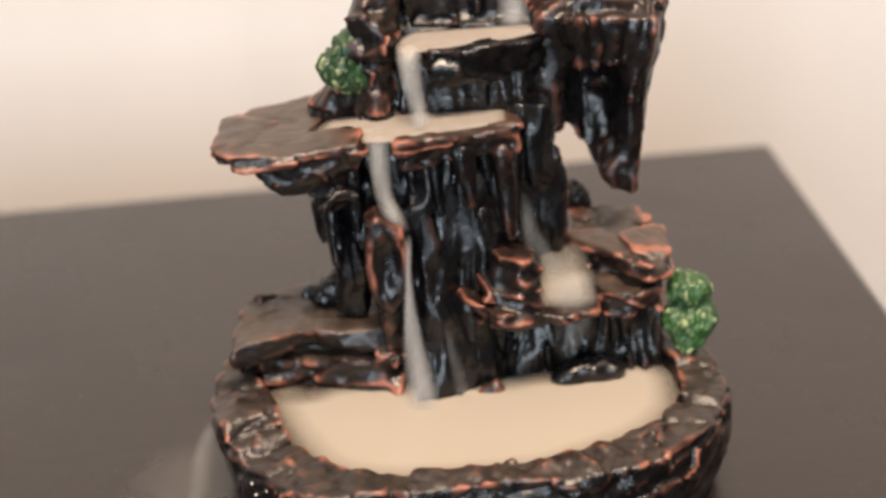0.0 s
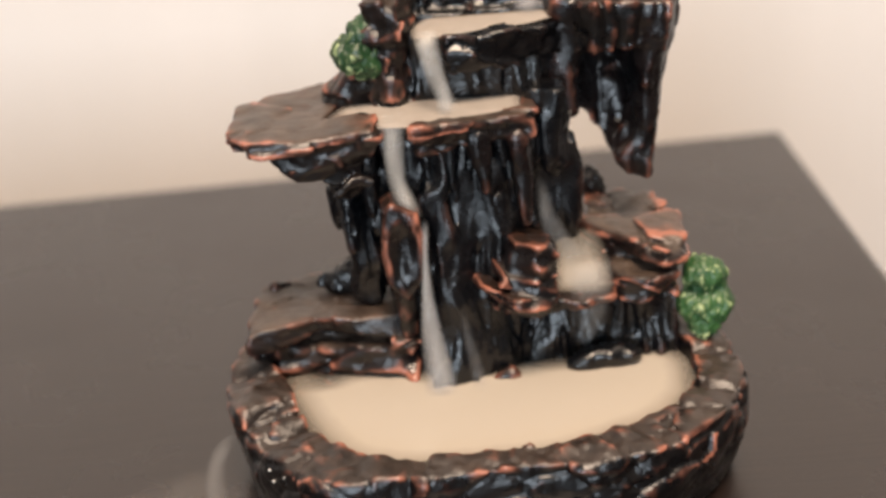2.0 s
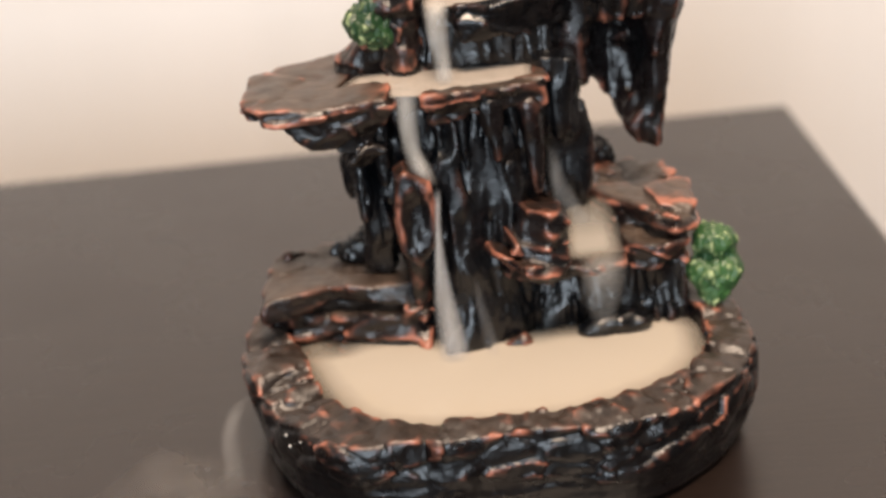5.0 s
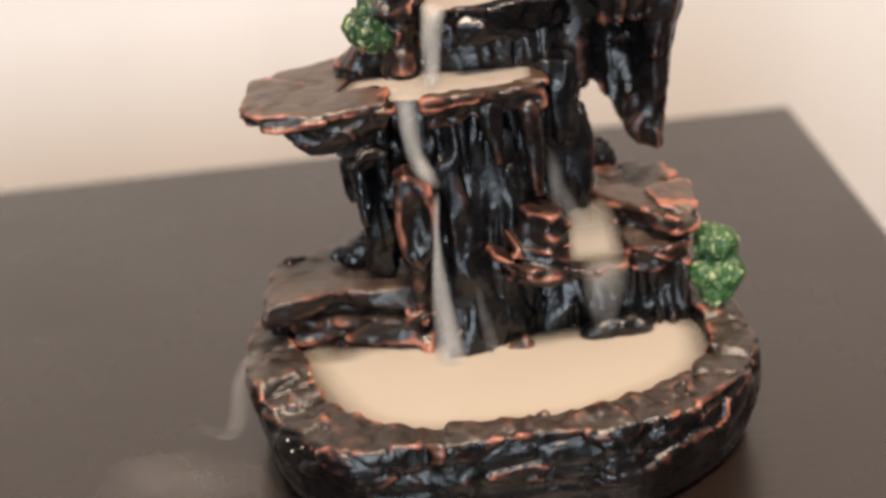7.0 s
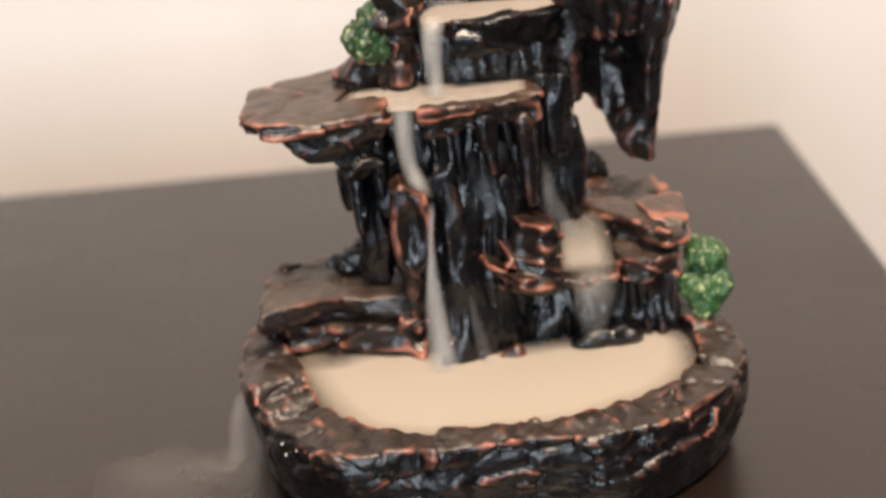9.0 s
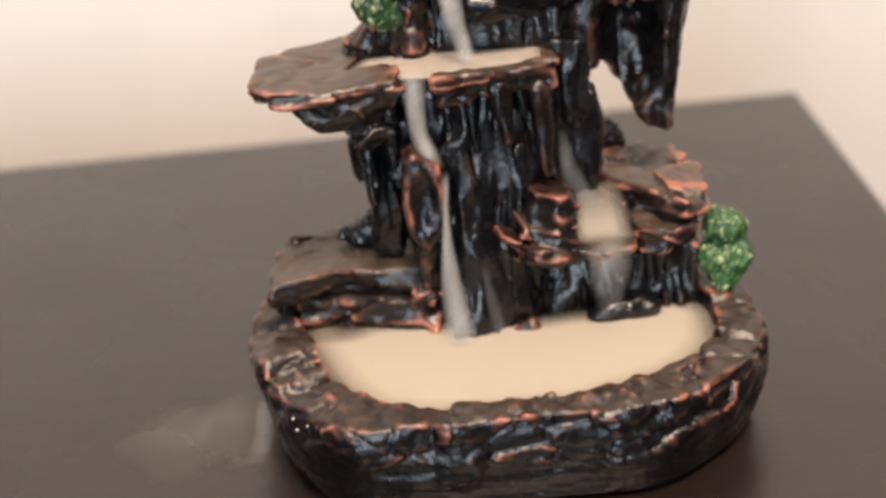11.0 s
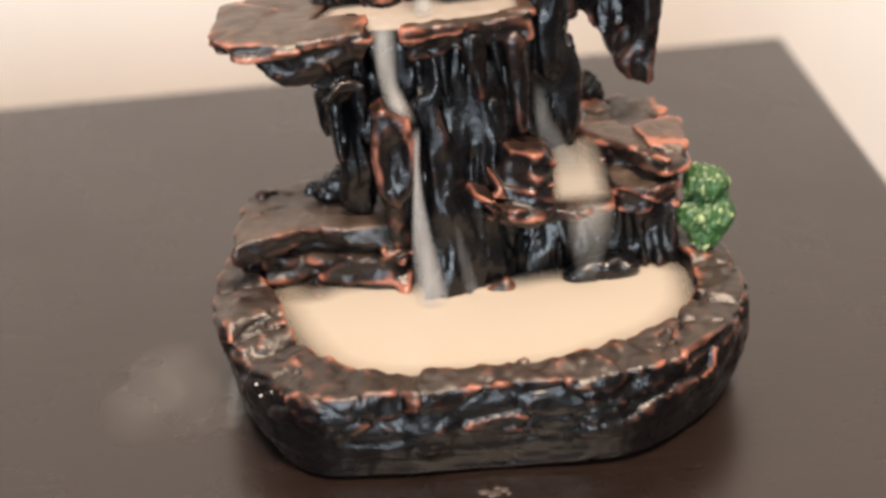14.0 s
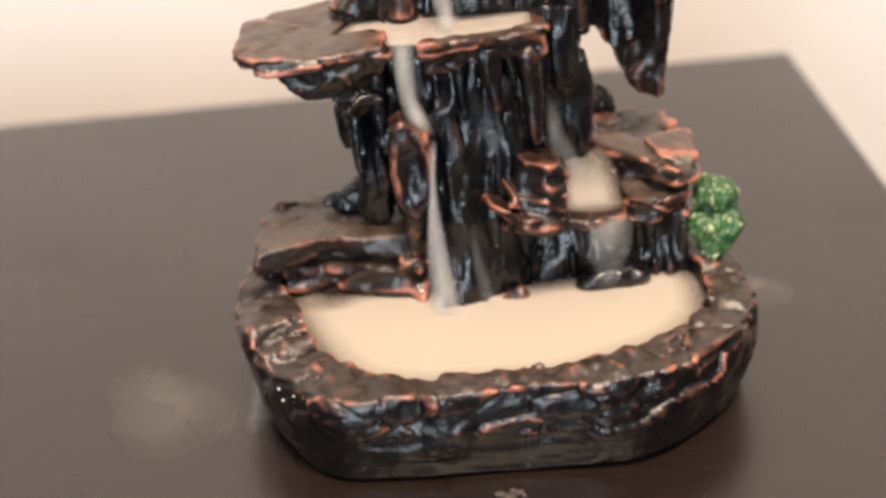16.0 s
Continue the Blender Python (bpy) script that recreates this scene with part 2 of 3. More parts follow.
def blurred(f, n):
    for _ in range(2):
        for axis in range(3):
            pad = [(0, 0)] * 3
            pad[axis] = (n + 1, n)
            c = np.cumsum(np.pad(f, pad, mode="edge"), axis=axis)
            hi = [slice(None)] * 3
            lo = [slice(None)] * 3
            hi[axis], lo[axis] = slice(2 * n + 1, None), slice(None, -2 * n - 1)
            f = (c[tuple(hi)] - c[tuple(lo)]) / (2 * n + 1)
    return f


def carve(name, bounds, step, field, relief, mat, parent, label="", wear_gain=1.0, bare=-99.0, melt=0.2):
    """Meshes a solid given by its field and adds its relief; convex edges get their wear."""
    (x0, x1), (y0, y1), (z0, z1) = bounds
    axes = [np.arange(a, b + step, step, dtype=np.float32) for a, b in ((x0, x1), (y0, y1), (z0, z1))]
    g = np.meshgrid(*axes, indexing="ij")
    f = np.clip(field(g), -8, 8).astype(np.float32)
    near = np.abs(f) < 3.6
    f[near] += relief(*(v[near] for v in g), f[near])
    f = (1 - melt) * f + melt * blurred(f, 1)
    for axis in range(3):
        edge = [slice(None)] * 3
        for end in (0, -1):
            edge[axis] = end
            f[tuple(edge)] = np.maximum(f[tuple(edge)], 0.05)
    round_f = blurred(f, 1)
    soft_f = blurred(f, 2)
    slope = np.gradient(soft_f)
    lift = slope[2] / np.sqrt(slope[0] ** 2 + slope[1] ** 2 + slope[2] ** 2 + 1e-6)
    inside = f < 0
    count = np.zeros(tuple(n - 1 for n in f.shape), np.int16)
    corner = [(a, b, c) for a in (0, 1) for b in (0, 1) for c in (0, 1)]

    def at(arr, o):
        return arr[tuple(slice(k, arr.shape[n] - 1 + k) for n, k in enumerate(o))]

    for o in corner:
        count += at(inside, o)
    live = (count > 0) & (count < 8)
    ids = np.full(count.shape, -1, np.int32)
    ids[live] = np.arange(live.sum())
    base = np.argwhere(live)
    total, weight = np.zeros((len(base), 3)), np.zeros(len(base))
    for o in corner:
        for axis in range(3):
            if o[axis] == 0:
                o2 = tuple(v + (n == axis) for n, v in enumerate(o))
                fa, fb = at(f, o)[live], at(f, o2)[live]
                cross = (fa < 0) != (fb < 0)
                t = np.where(cross, fa / np.where(cross, fa - fb, 1), 0)
                spot = np.array(o, float) + np.outer(t, np.eye(3)[axis])
                total += spot * cross[:, None]
                weight += cross
    local = total / weight[:, None]
    verts = (base + local) * step + np.array([x0, y0, z0])
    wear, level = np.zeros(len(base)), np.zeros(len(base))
    for o in corner:
        w = np.prod([local[:, n] if o[n] else 1 - local[:, n] for n in range(3)], axis=0)
        wear += w * (0.75 * at(round_f, o)[live] + 0.25 * at(soft_f, o)[live])
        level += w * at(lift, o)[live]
    wear *= np.clip((verts[:, 2] - bare) / 3, 0, 1)
    faces = []
    for axis in range(3):
        u, v = (axis + 1) % 3, (axis + 2) % 3
        lo, hi = [slice(1, -1)] * 3, [slice(1, -1)] * 3
        lo[axis], hi[axis] = slice(0, -1), slice(1, None)
        a, b = inside[tuple(lo)], inside[tuple(hi)]
        for mask, turn in ((a & ~b, False), (~a & b, True)):
            cell = np.argwhere(mask)
            cell[:, u] += 1
            cell[:, v] += 1
            quad = []
            for du, dv in ((1, 1), (0, 1), (0, 0), (1, 0)):
                c = cell.copy()
                c[:, u] -= du
                c[:, v] -= dv
                quad.append(ids[c[:, 0], c[:, 1], c[:, 2]])
            quad = np.array(quad).T
            faces.append(quad[:, ::-1] if turn else quad)
    faces = np.concatenate(faces)
    faces = faces[(faces >= 0).all(1)]
    me = bpy.data.meshes.new(name)
    me.vertices.add(len(verts))
    me.vertices.foreach_set("co", (verts * 0.001).astype(np.float32).ravel())
    me.loops.add(faces.size)
    me.loops.foreach_set("vertex_index", faces.astype(np.int32).ravel())
    me.polygons.add(len(faces))
    me.polygons.foreach_set("loop_start", np.arange(0, faces.size, 4, dtype=np.int32))
    me.update(calc_edges=True)
    me.validate()
    me.polygons.foreach_set("use_smooth", np.ones(len(me.polygons), bool))
    layer = me.attributes.new("wear", "FLOAT", "POINT")
    layer.data.foreach_set("value", np.clip(wear / max(np.percentile(wear, 97), 1e-3) * wear_gain, -1, 2).astype(np.float32))
    # how far each spot faces up; resin() paints dry-brush and top light by it
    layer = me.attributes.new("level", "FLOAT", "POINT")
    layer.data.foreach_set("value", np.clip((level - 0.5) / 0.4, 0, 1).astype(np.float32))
    me.materials.append(mat)
    ob = new(name, me)
    ob.parent = parent
    return tagged(ob, label) if label else ob


# ---------------- the room ----------------
def structure(name, bm, mat, label):
    return tagged(part(name, bm, mat), label, kind="structure")


def merged(*boxes):
    bm = bmesh.new()
    for b in boxes:
        me = bpy.data.meshes.new("piece")
        b.to_mesh(me)
        b.free()
        bm.from_mesh(me)
        bpy.data.meshes.remove(me)
    return bm


structure("wall_north", box(-2.5, 2.5, 0.46, 0.56, -0.75, 1.75), WALL, "cream painted wall behind the table, soft vertical fold shading in its colour")
# out of view: darker than the north wall to lower the bounce light
structure("wall_east", box(2.4, 2.5, -3.5, 0.46, -0.75, 1.75), LOW_FILL, "unseen side wall, grey-brown to cut the fill light")
structure("wall_west", box(-2.5, -2.4, -3.5, 0.46, -0.75, 1.75), LOW_FILL, "unseen side wall, grey-brown to cut the fill light")
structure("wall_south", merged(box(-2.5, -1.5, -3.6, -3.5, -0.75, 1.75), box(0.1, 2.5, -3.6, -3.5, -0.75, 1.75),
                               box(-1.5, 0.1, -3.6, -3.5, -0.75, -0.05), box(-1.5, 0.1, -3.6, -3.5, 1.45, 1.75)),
          LOW_FILL, "unseen wall with a window opening, grey-brown to cut the fill light")
structure("floor", box(-2.5, 2.5, -3.6, 0.56, -0.85, -0.75), FLOOR, "unseen floor under the table, dark wood to cut the fill light")
structure("ceiling", box(-2.5, 2.5, -3.6, 0.56, 1.75, 1.85), CEIL, "plain white painted ceiling")

# ---------------- the table ----------------
table = tagged(empty("side_table", -0.2, -0.15, -0.75), "dark espresso-stained wooden table with a satin top", "table")


def table_top():
    bm = bmesh.new()
    corners = [(0.1424, 0.2250), (-0.62, 0.1823), (-0.60, -0.52), (0.1265, -0.52)]
    low = [bm.verts.new((x, y, -0.03)) for x, y in corners]
    high = [bm.verts.new((x, y, 0)) for x, y in corners]
    bm.faces.new(high)
    bm.faces.new(low[::-1])
    for i in range(4):
        j = (i + 1) % 4
        bm.faces.new((low[i], low[j], high[j], high[i]))
    bmesh.ops.recalc_face_normals(bm, faces=bm.faces[:])
    bmesh.ops.bevel(bm, geom=bm.edges[:], offset=0.0022, segments=3, affect="EDGES", profile=0.5)
    return bm


def on(ob, parent):
    """Keeps a part built in world space in place under its thing."""
    ob.parent = parent
    ob.matrix_parent_inverse = Matrix.Translation(-parent.location)
    return ob


on(part("tabletop", table_top(), TABLE), table)
for x, y in ((0.08, 0.155), (-0.56, 0.12), (-0.55, -0.46), (0.07, -0.46)):
    on(part("leg", box(x - 0.025, x + 0.025, y - 0.025, y + 0.025, -0.75, -0.03, 0.003), TABLE), table)
on(part("apron", box(-0.53, 0.05, -0.47, -0.45, -0.10, -0.03), TABLE), table)
on(part("apron", box(-0.535, 0.055, 0.12, 0.14, -0.10, -0.03), TABLE), table)

# ---------------- the incense burner ----------------
burner = tagged(empty("incense_burner"), "dark resin rock-waterfall incense burner with copper-brushed edges on the table",
                "incense burner")
RIM = [(-57.5, 12), (-54.5, -8), (-48, -23), (-40, -36), (-31, -42.5), (-18, -43.5), (4, -43.5), (28, -43.5), (40, -43), (53, -34.5), (66, -22),
       (72, -7), (71, 10), (66, 28), (50, 45), (10, 52), (-30, 48), (-50, 32)]
HOLLOW = [(-46, 15), (-42, 4), (-37, -10), (-31, -23), (-24, -31), (-11, -35.5), (20, -35.5), (31, -31.5), (45, -25), (53, -18.5), (59, -9), (61, 12),
          (50, 18), (-30, 18)]
# joints between the rim stones, going round from the back of one side: place, width, depth
JOINTS = [(-55, 9, 1.6, 1.6), (-50, -13, 2.4, 2.0), (-45, -21, 2.6, 3.4), (-10, -39, 1.5, 1.4), (34.5, -36, 2.0, 1.9), (43, -33, 2.6, 1.7), (64, -14, 1.8, 1.6), (65, 3, 2.0, 1.6)]


def chunky(x, y, z, f, big=1.0, seed=0):
    wx, wz = x + 2.2 * vnoise(x / 8, y / 8, z / 6, 3), z + 1.2 * vnoise(x / 9, y / 9, z / 6, 14)
    face, gap = facets(wx / 15, y / 15, wz / 8.5, seed)
    d = big * (2.2 * face + 0.35 * np.exp(-(gap / 0.07) ** 2))
    face, gap = facets(wx / 6.5, y / 6.5, wz / 3.6, seed + 4)
    d = d + 0.8 * big * face + 0.08 * np.exp(-(gap / 0.1) ** 2)
    return d + 0.3 * vnoise(x / 2.4, y / 2.4, z / 1.6, 5) + 0.5 * vnoise(x / 5, y / 5, z / 3.5, 15)


def rim_stones(x, y):
    """Each rim stone's own height and set-out, and the depth of the joints between them."""
    mid = (7.0, 2.0)
    turn = np.arctan2(y - mid[1], x - mid[0])
    away = np.hypot(x - mid[0], y - mid[1])
    ends = [math.atan2(b - mid[1], a - mid[0]) for a, b, _, _ in JOINTS]
    which = sum((turn > e).astype(int) for e in ends)
    up = np.array([0.6, -0.5, -0.8, 0.3, 0.4, -0.3, 0.3, 0.5, -0.4])[which]
    out = np.array([0.2, 0.9, -0.6, 0.4, 0.0, -0.5, 0.4, 0.0, 0.4])[which]
    cut = 0
    for e, (_, _, wide, deep) in zip(ends, JOINTS):
        cut = np.maximum(cut, deep * np.exp(-(away * np.sin(turn - e) / wide) ** 2) * (np.cos(turn - e) > 0))
    return up, out, cut


def basin_field(g):
    x, y, z = g
    up, out, cut = (v[:, :, None] for v in rim_stones(x[:, :, 0], y[:, :, 0]))
    high = np.clip((z - 16) / 6, 0, 1)
    lean = np.clip(15 - z, 0, 15) * 0.25 + 1.0 * np.clip(1.8 - z, 0, 2) + 0.12 * np.clip(z - 21, 0, 9)
    shell = plan(x[:, :, 0], y[:, :, 0], rounded(RIM))[:, :, None] + 1.1 * vnoise(x / 9, y / 9, z / 13, 19) + 0.3
    crown = 26.2 + up - 0.8 * cut - 0.10 * np.clip(shell + 11, 0, 12)
    f = both(shell + lean - high * (0.6 * out - 0.75 * cut), np.maximum(z - crown - 0.9 * vnoise(x / 7, y / 7, z * 0, 2), -z), 0.7)
    pit = plan(x[:, :, 0], y[:, :, 0], rounded(HOLLOW, 1))[:, :, None] + 0.9 * vnoise(x / 6, y / 6, z / 9, 18)
    f = np.maximum(f, -np.maximum(pit + np.clip(26 - z, 0, 12) * 0.15, 14 - z))
    notch = spike(g, (-10.5, -46, 28.0), (-9.5, -31, 25.0), 2.0, 2.4)
    hole = ball(g, (68.5, -17, 20.5), (1.6, 2.4, 1.7))
    return np.maximum(np.maximum(f, -notch), -hole)


def basin_relief(x, y, z, f):
    upper = np.clip((z - 9) / 8, 0, 1) * (1 - 0.65 * np.clip((z - 24) / 1.5, 0, 1))
    top = np.clip((z - 23.5) / 2, 0, 1)
    wave = z + 1.4 * vnoise(x / 13, y / 13, z / 9, 41)
    beds = 0.75 * vnoise(x / 17, y / 17, wave / 2.6, 8) + 0.3 * vnoise(x / 7, y / 7, wave / 1.3, 9)
    own, gap = cells((x + 2 * vnoise(x / 8, y / 8, z / 6, 3)) / 13, y / 13, wave / 6.0, 3)
    stones = -2.1 * (own - 0.45) + 0.6 * np.exp(-(gap / 0.09) ** 2)
    return (upper * (0.75 * stones + 0.38 * chunky(x, y, z, f, 0.6)) + (1 - top) * (0.35 + 0.5 * (1 - upper)) * beds
            + top * (0.9 * vnoise(x / 4.5, y / 4.5, z / 4, 33) + 0.35 * vnoise(x / 2, y / 2, z / 2, 34)) + 0.12 * vnoise(x / 1.6, y / 1.6, z / 1.2, 35))


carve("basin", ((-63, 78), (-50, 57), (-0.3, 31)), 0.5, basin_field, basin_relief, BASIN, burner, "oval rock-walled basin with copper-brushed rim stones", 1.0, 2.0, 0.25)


def ledge_relief(x, y, z, f, seed=0):
    d = 1.25 * vnoise(x / 13, y / 13, z / 2.0 + 0.3 * vnoise(x / 8, y / 8, z / 8, 40), 1 + seed) + 0.7 * chunky(x, y, z, f, 0.95, 2 + seed)
    return d * np.where(f > 3, 0, 1)


def left_field(g):
    x, y, z = g
    top = slab(g, [(-50, 4), (-51, 14), (-47, 29), (-34, 38), (-6, 38), (-8, 20), (-11, 9), (-22, 8), (-33, 10), (-42, 6)], 33, 39, 0.15)
    low = slab(g, [(-45, 10), (-34, 11), (-24, 8), (-12, 5), (-8.5, -3), (-7, 10), (-8, 36), (-42, 34)], 23, 32, 0.2)
    return join(join(top, low, 0.6), slab(g, [(-50, 14), (-10, 12), (-8, 40), (-44, 38)], 12, 30), 0.6)


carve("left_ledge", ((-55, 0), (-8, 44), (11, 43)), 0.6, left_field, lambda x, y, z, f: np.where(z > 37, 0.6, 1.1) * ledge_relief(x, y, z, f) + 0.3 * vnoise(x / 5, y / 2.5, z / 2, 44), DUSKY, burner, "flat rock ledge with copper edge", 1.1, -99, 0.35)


def flutes(x, y, z, f, seed=0):
    wx = x + 2.2 * vnoise(x / 9, y / 9, z / 14, seed + 5)
    r = np.abs(vnoise(wx / 3.3, y / 4.2, z / 22, seed))
    s = np.abs(vnoise(wx / 1.7, y / 2.1, z / 12, seed + 2))
    t = np.abs(vnoise(wx / 5.5, y / 6.5, z / 15, seed + 8))
    d = 2.4 * (0.42 - r) + 1.3 * (s - 0.3) + 2.0 * (t - 0.4) + 0.15 * vnoise(x / 1.5, y / 1.5, z / 4, 6)
    return d + 1.0 * vnoise(x / 7, y / 7, z / 8, 12)


def column_field(g):
    x, y, z = g
    up = np.clip((z - 35) / 50, 0, 1)
    cx, rx = 5 - 2.5 * up, 17 + 12.5 * up ** 0.7
    k = np.sqrt(((x - cx) / rx) ** 2 + ((y - 26) / 19) ** 2)
    f = both((k - 1) * 17, np.maximum(z - 84, 14 - z), 2)
    f = join(f, spike(g, (0, 18, 74), (2, 9, 20), 9, 9.5), 4)
    f = join(f, spike(g, (12, 18, 74), (8, 12, 20), 8, 8), 4)
    f = join(f, slab(g, [(9, 9), (20, 13), (40, 12), (57, 12), (56, 30), (10, 30)], 12, 38, -0.1), 2)
    f = join(f, spike(g, (26.5, 15, 96), (30, 24, 44), 5.5, 6.0), 2)
    f = join(f, spike(g, (-22.5, 13, 84), (-18.5, 16, 42), 5.0, 4.0), 2)
    return f


carve("rock_column", ((-33, 62), (-2, 48), (12, 93)), 0.6, column_field, flutes, FLUTED, burner, "black fluted rock column")


def lip_field(g):
    x, y, z = g
    f = slab((x, z, y), [(-14, 70.5), (-11.5, 72), (-5.5, 68.5), (-4, 60), (-5, 52), (-9, 47), (-13.5, 51), (-14.5, 60)], 0, 10, 0.0, 1.5)
    dish = ball(g, (-9.5, -1.2, 59), (4.2, 2.4, 10))
    foot = spike(g, (-9.5, 5, 52), (-10, 8, 36), 3.4, 2.6, 0.8)
    return join(np.maximum(f, -dish), foot, 2)


carve("spill_lip", ((-18, 0), (-4, 12), (18, 75)), 0.5, lip_field, lambda x, y, z, f: 0.4 * vnoise(x / 2.5, y / 2.5, z / 6, 4) + 0.2 * vnoise(x, y, z / 2, 2),
      ROCK, burner, "upright stone lip with copper edges", 1.0)


def shelf_field(g):
    x, y, z = g
    poly = [(-47.5, 4), (-47, 25), (-42, 36), (-26, 43), (8, 44), (24, 32), (23.5, 5), (10, 2.0), (-5.5, -1.5), (-6.2, 13), (-13.2, 13), (-12.9, 0.8),
            (-28, -2.5), (-43, -4)]
    d = plan(x, y, poly)
    low = 85.6 - 0.52 * np.clip(x + 44, 0, 24) - 0.12 * np.clip(y, 0, 30)
    low = np.where(x > -7, np.maximum(low, 83.5 + 1.2 * vnoise(x / 4, y / 4, z * 0, 31)), low)
    f = both(d + 0.3 * np.clip(89 - z, 0, 30), np.maximum(z - 90, (low - z) * 0.9), 1.2)
    pool = np.maximum(plan(x, y, [(-26, 12), (-14, 11), (-14, 0), (-5.5, -3), (-5.0, 3.5), (10, 6.5), (21, 9), (22, 30), (-20, 30)]), 87.2 - z)
    pool = np.maximum(pool, z - 95)
    return np.maximum(f, -pool)


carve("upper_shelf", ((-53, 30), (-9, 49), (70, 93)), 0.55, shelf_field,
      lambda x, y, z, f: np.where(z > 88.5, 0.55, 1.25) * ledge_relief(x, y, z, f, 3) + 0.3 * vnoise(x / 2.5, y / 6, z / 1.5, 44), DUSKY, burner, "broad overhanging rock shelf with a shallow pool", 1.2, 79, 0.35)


def drip(x, y, top, tip, ra, rb, seed):
    def field(g):
        f = spike(g, (x - 0.6, y + 2.5, top), (x + 0.6, y, tip + rb), ra, rb, 0.75)
        return np.maximum(f, -spike(g, (x + 0.3, y - ra * 1.25, top + 2), (x + 0.8, y - rb * 1.2, tip + 3), ra * 0.4, rb * 0.3))
    carve("stalactite", ((x - ra - 3, x + ra + 3), (y - ra - 4, y + ra + 6), (tip - 2, top + ra)), 0.45, field,
          lambda a, b, c, f: 0.6 * vnoise(a / 2.2, b / 2.2, c / 9, seed) + 0.2 * vnoise(a, b, c / 2, seed + 1), ROCK if y < 6.4 else FLUTED, burner, "", 0.75)


for n, row in enumerate([(10.5, 2.2, 87, 71.5, 3.4, 0.9), (19.7, 4.0, 86, 61.5, 3.8, 1.2), (3.5, 5.5, 85, 68, 3.2, 1.0), (15.2, 4.5, 87, 76, 3.0, 0.8),
                         (-2.5, 6.0, 87, 74, 3.2, 1.2), (8.5, 6.5, 76, 58, 2.6, 1.0), (-16.5, 5.5, 86, 66, 3.4, 1.4), (-22.0, 8.0, 82, 56, 3.6, 1.8),
                         (14.5, 6.0, 70, 52, 2.6, 1.0)]):
    drip(row[0], row[1] + 2.2, row[2] - (2.5 if row[0] > -10 else -1.5), *row[3:], n)


def right_field(g):
    top = slab(g, [(34, 30), (41, 43), (48, 47), (57, 41), (61, 22), (59, 6), (53, 3), (48, 6.5), (45.5, 13), (42, 19), (38, 23)], 48.5, 53, 0.2)
    low = slab(g, [(41, 24), (40.5, 10), (42, 4.5), (49, 3), (56.5, 5), (57.5, 20), (54, 40), (38, 40)], 39, 46.5, 0.1)
    back = slab(g, [(43, 17), (53, 14), (58, 22), (54, 40), (36, 40), (38, 26)], 14, 49)
    return join(join(top, low, 0.6), back, 1)


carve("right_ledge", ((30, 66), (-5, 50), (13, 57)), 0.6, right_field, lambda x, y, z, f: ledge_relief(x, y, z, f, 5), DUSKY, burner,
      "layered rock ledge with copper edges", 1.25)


def spill_shelf(g):
    x, y, z = g
    wx, wy = x + 1.4 * vnoise(x / 6, y / 6, z / 3, 21), y + 1.6 * vnoise(x / 5, y / 5, z / 3, 22)
    low = slab((wx, wy, z), [(9, 6), (13, -1.5), (20, -3), (29, -2), (36, -2), (41, 0.5), (42, 30), (9, 30)], 40.8, 44.2, 0.5)
    h = (wx, wy, z - 0.45 * np.clip(15 - x, 0, 8) + 0.10 * np.clip(x - 15, 0, 14) + 0.7 * vnoise(x / 6, y / 6, z / 9, 23))
    plate = slab(h, [(6.5, 5), (9, -1), (15, -4.5), (22, -4.5), (26.5, -3), (27, 12), (10, 12)], 43.8, 47.3, -0.1, 0.5)
    second = slab(h, [(11, 6), (14, -0.5), (21, -2.5), (26, -1.5), (26, 12), (12, 12)], 46.8, 51.0, -0.25, 0.5)
    block = slab(h, [(15.0, 8), (16.5, 2.5), (22, 0.5), (25, 3), (25, 15), (16, 15)], 50.3, 58.5, -0.3, 0.5)
    return join(join(join(low, plate, 0.4), second, 0.4), block, 0.4)


def strata(x, y, z, f):
    w = z + 0.3 * x + 1.5 * vnoise(x / 7, y / 7, z / 9, 24)
    return (0.3 + 0.35 * (x < 29)) * vnoise(x / 9, y / 9, w / 1.8, 25) + 0.3 * vnoise(x / 3, y / 3, z / 2, 26) + 0.42 * chunky(x, y, z, f, 0.75, 7)


carve("stepped_rock", ((4, 48), (-10, 33), (34, 63)), 0.45, spill_shelf, strata, ROCK, burner,
      "stepped rock with bright copper edges", 1.15)


def upper_field(g):
    x, y, z = g
    slab_top = slab(g, [(2.5, 9.5), (12, 10.5), (20, 13), (28, 15), (36, 24), (36, 40), (-2, 40), (2, 20)], 98.5, 107.5, 0.25)
    back = slab(g, [(-10, 22), (8, 20), (26, 20), (34, 28), (34, 44), (-12, 44)], 84, 108)
    crest = slab(g, [(-6, 30), (20, 31), (36, 34), (36, 46), (-12, 46)], 100, 138, 0.1)
    dip = np.maximum(plan(x, y, [(-6, 8), (2.0, 8), (2.5, 13), (12, 14), (24, 17.5), (34, 25), (30, 31), (-8, 30)]), np.maximum(105.6 - z, z - 112))
    return np.maximum(join(join(slab_top, back, 1.5), crest, 2), -dip)


def upper_relief(x, y, z, f):
    tier = np.clip((z - 97) / 3, 0, 1) * (z < 110) * (x > 0)
    return tier * 0.8 * chunky(x, y, z, f, 0.7, 6) + (1 - tier) * 0.8 * flutes(x, y, z, f, 4)


carve("upper_tier", ((-28, 41), (5, 50), (83, 141)), 0.68, upper_field, upper_relief, FLUTED, burner, "top rock tier with a copper-edged lip", 1.0)


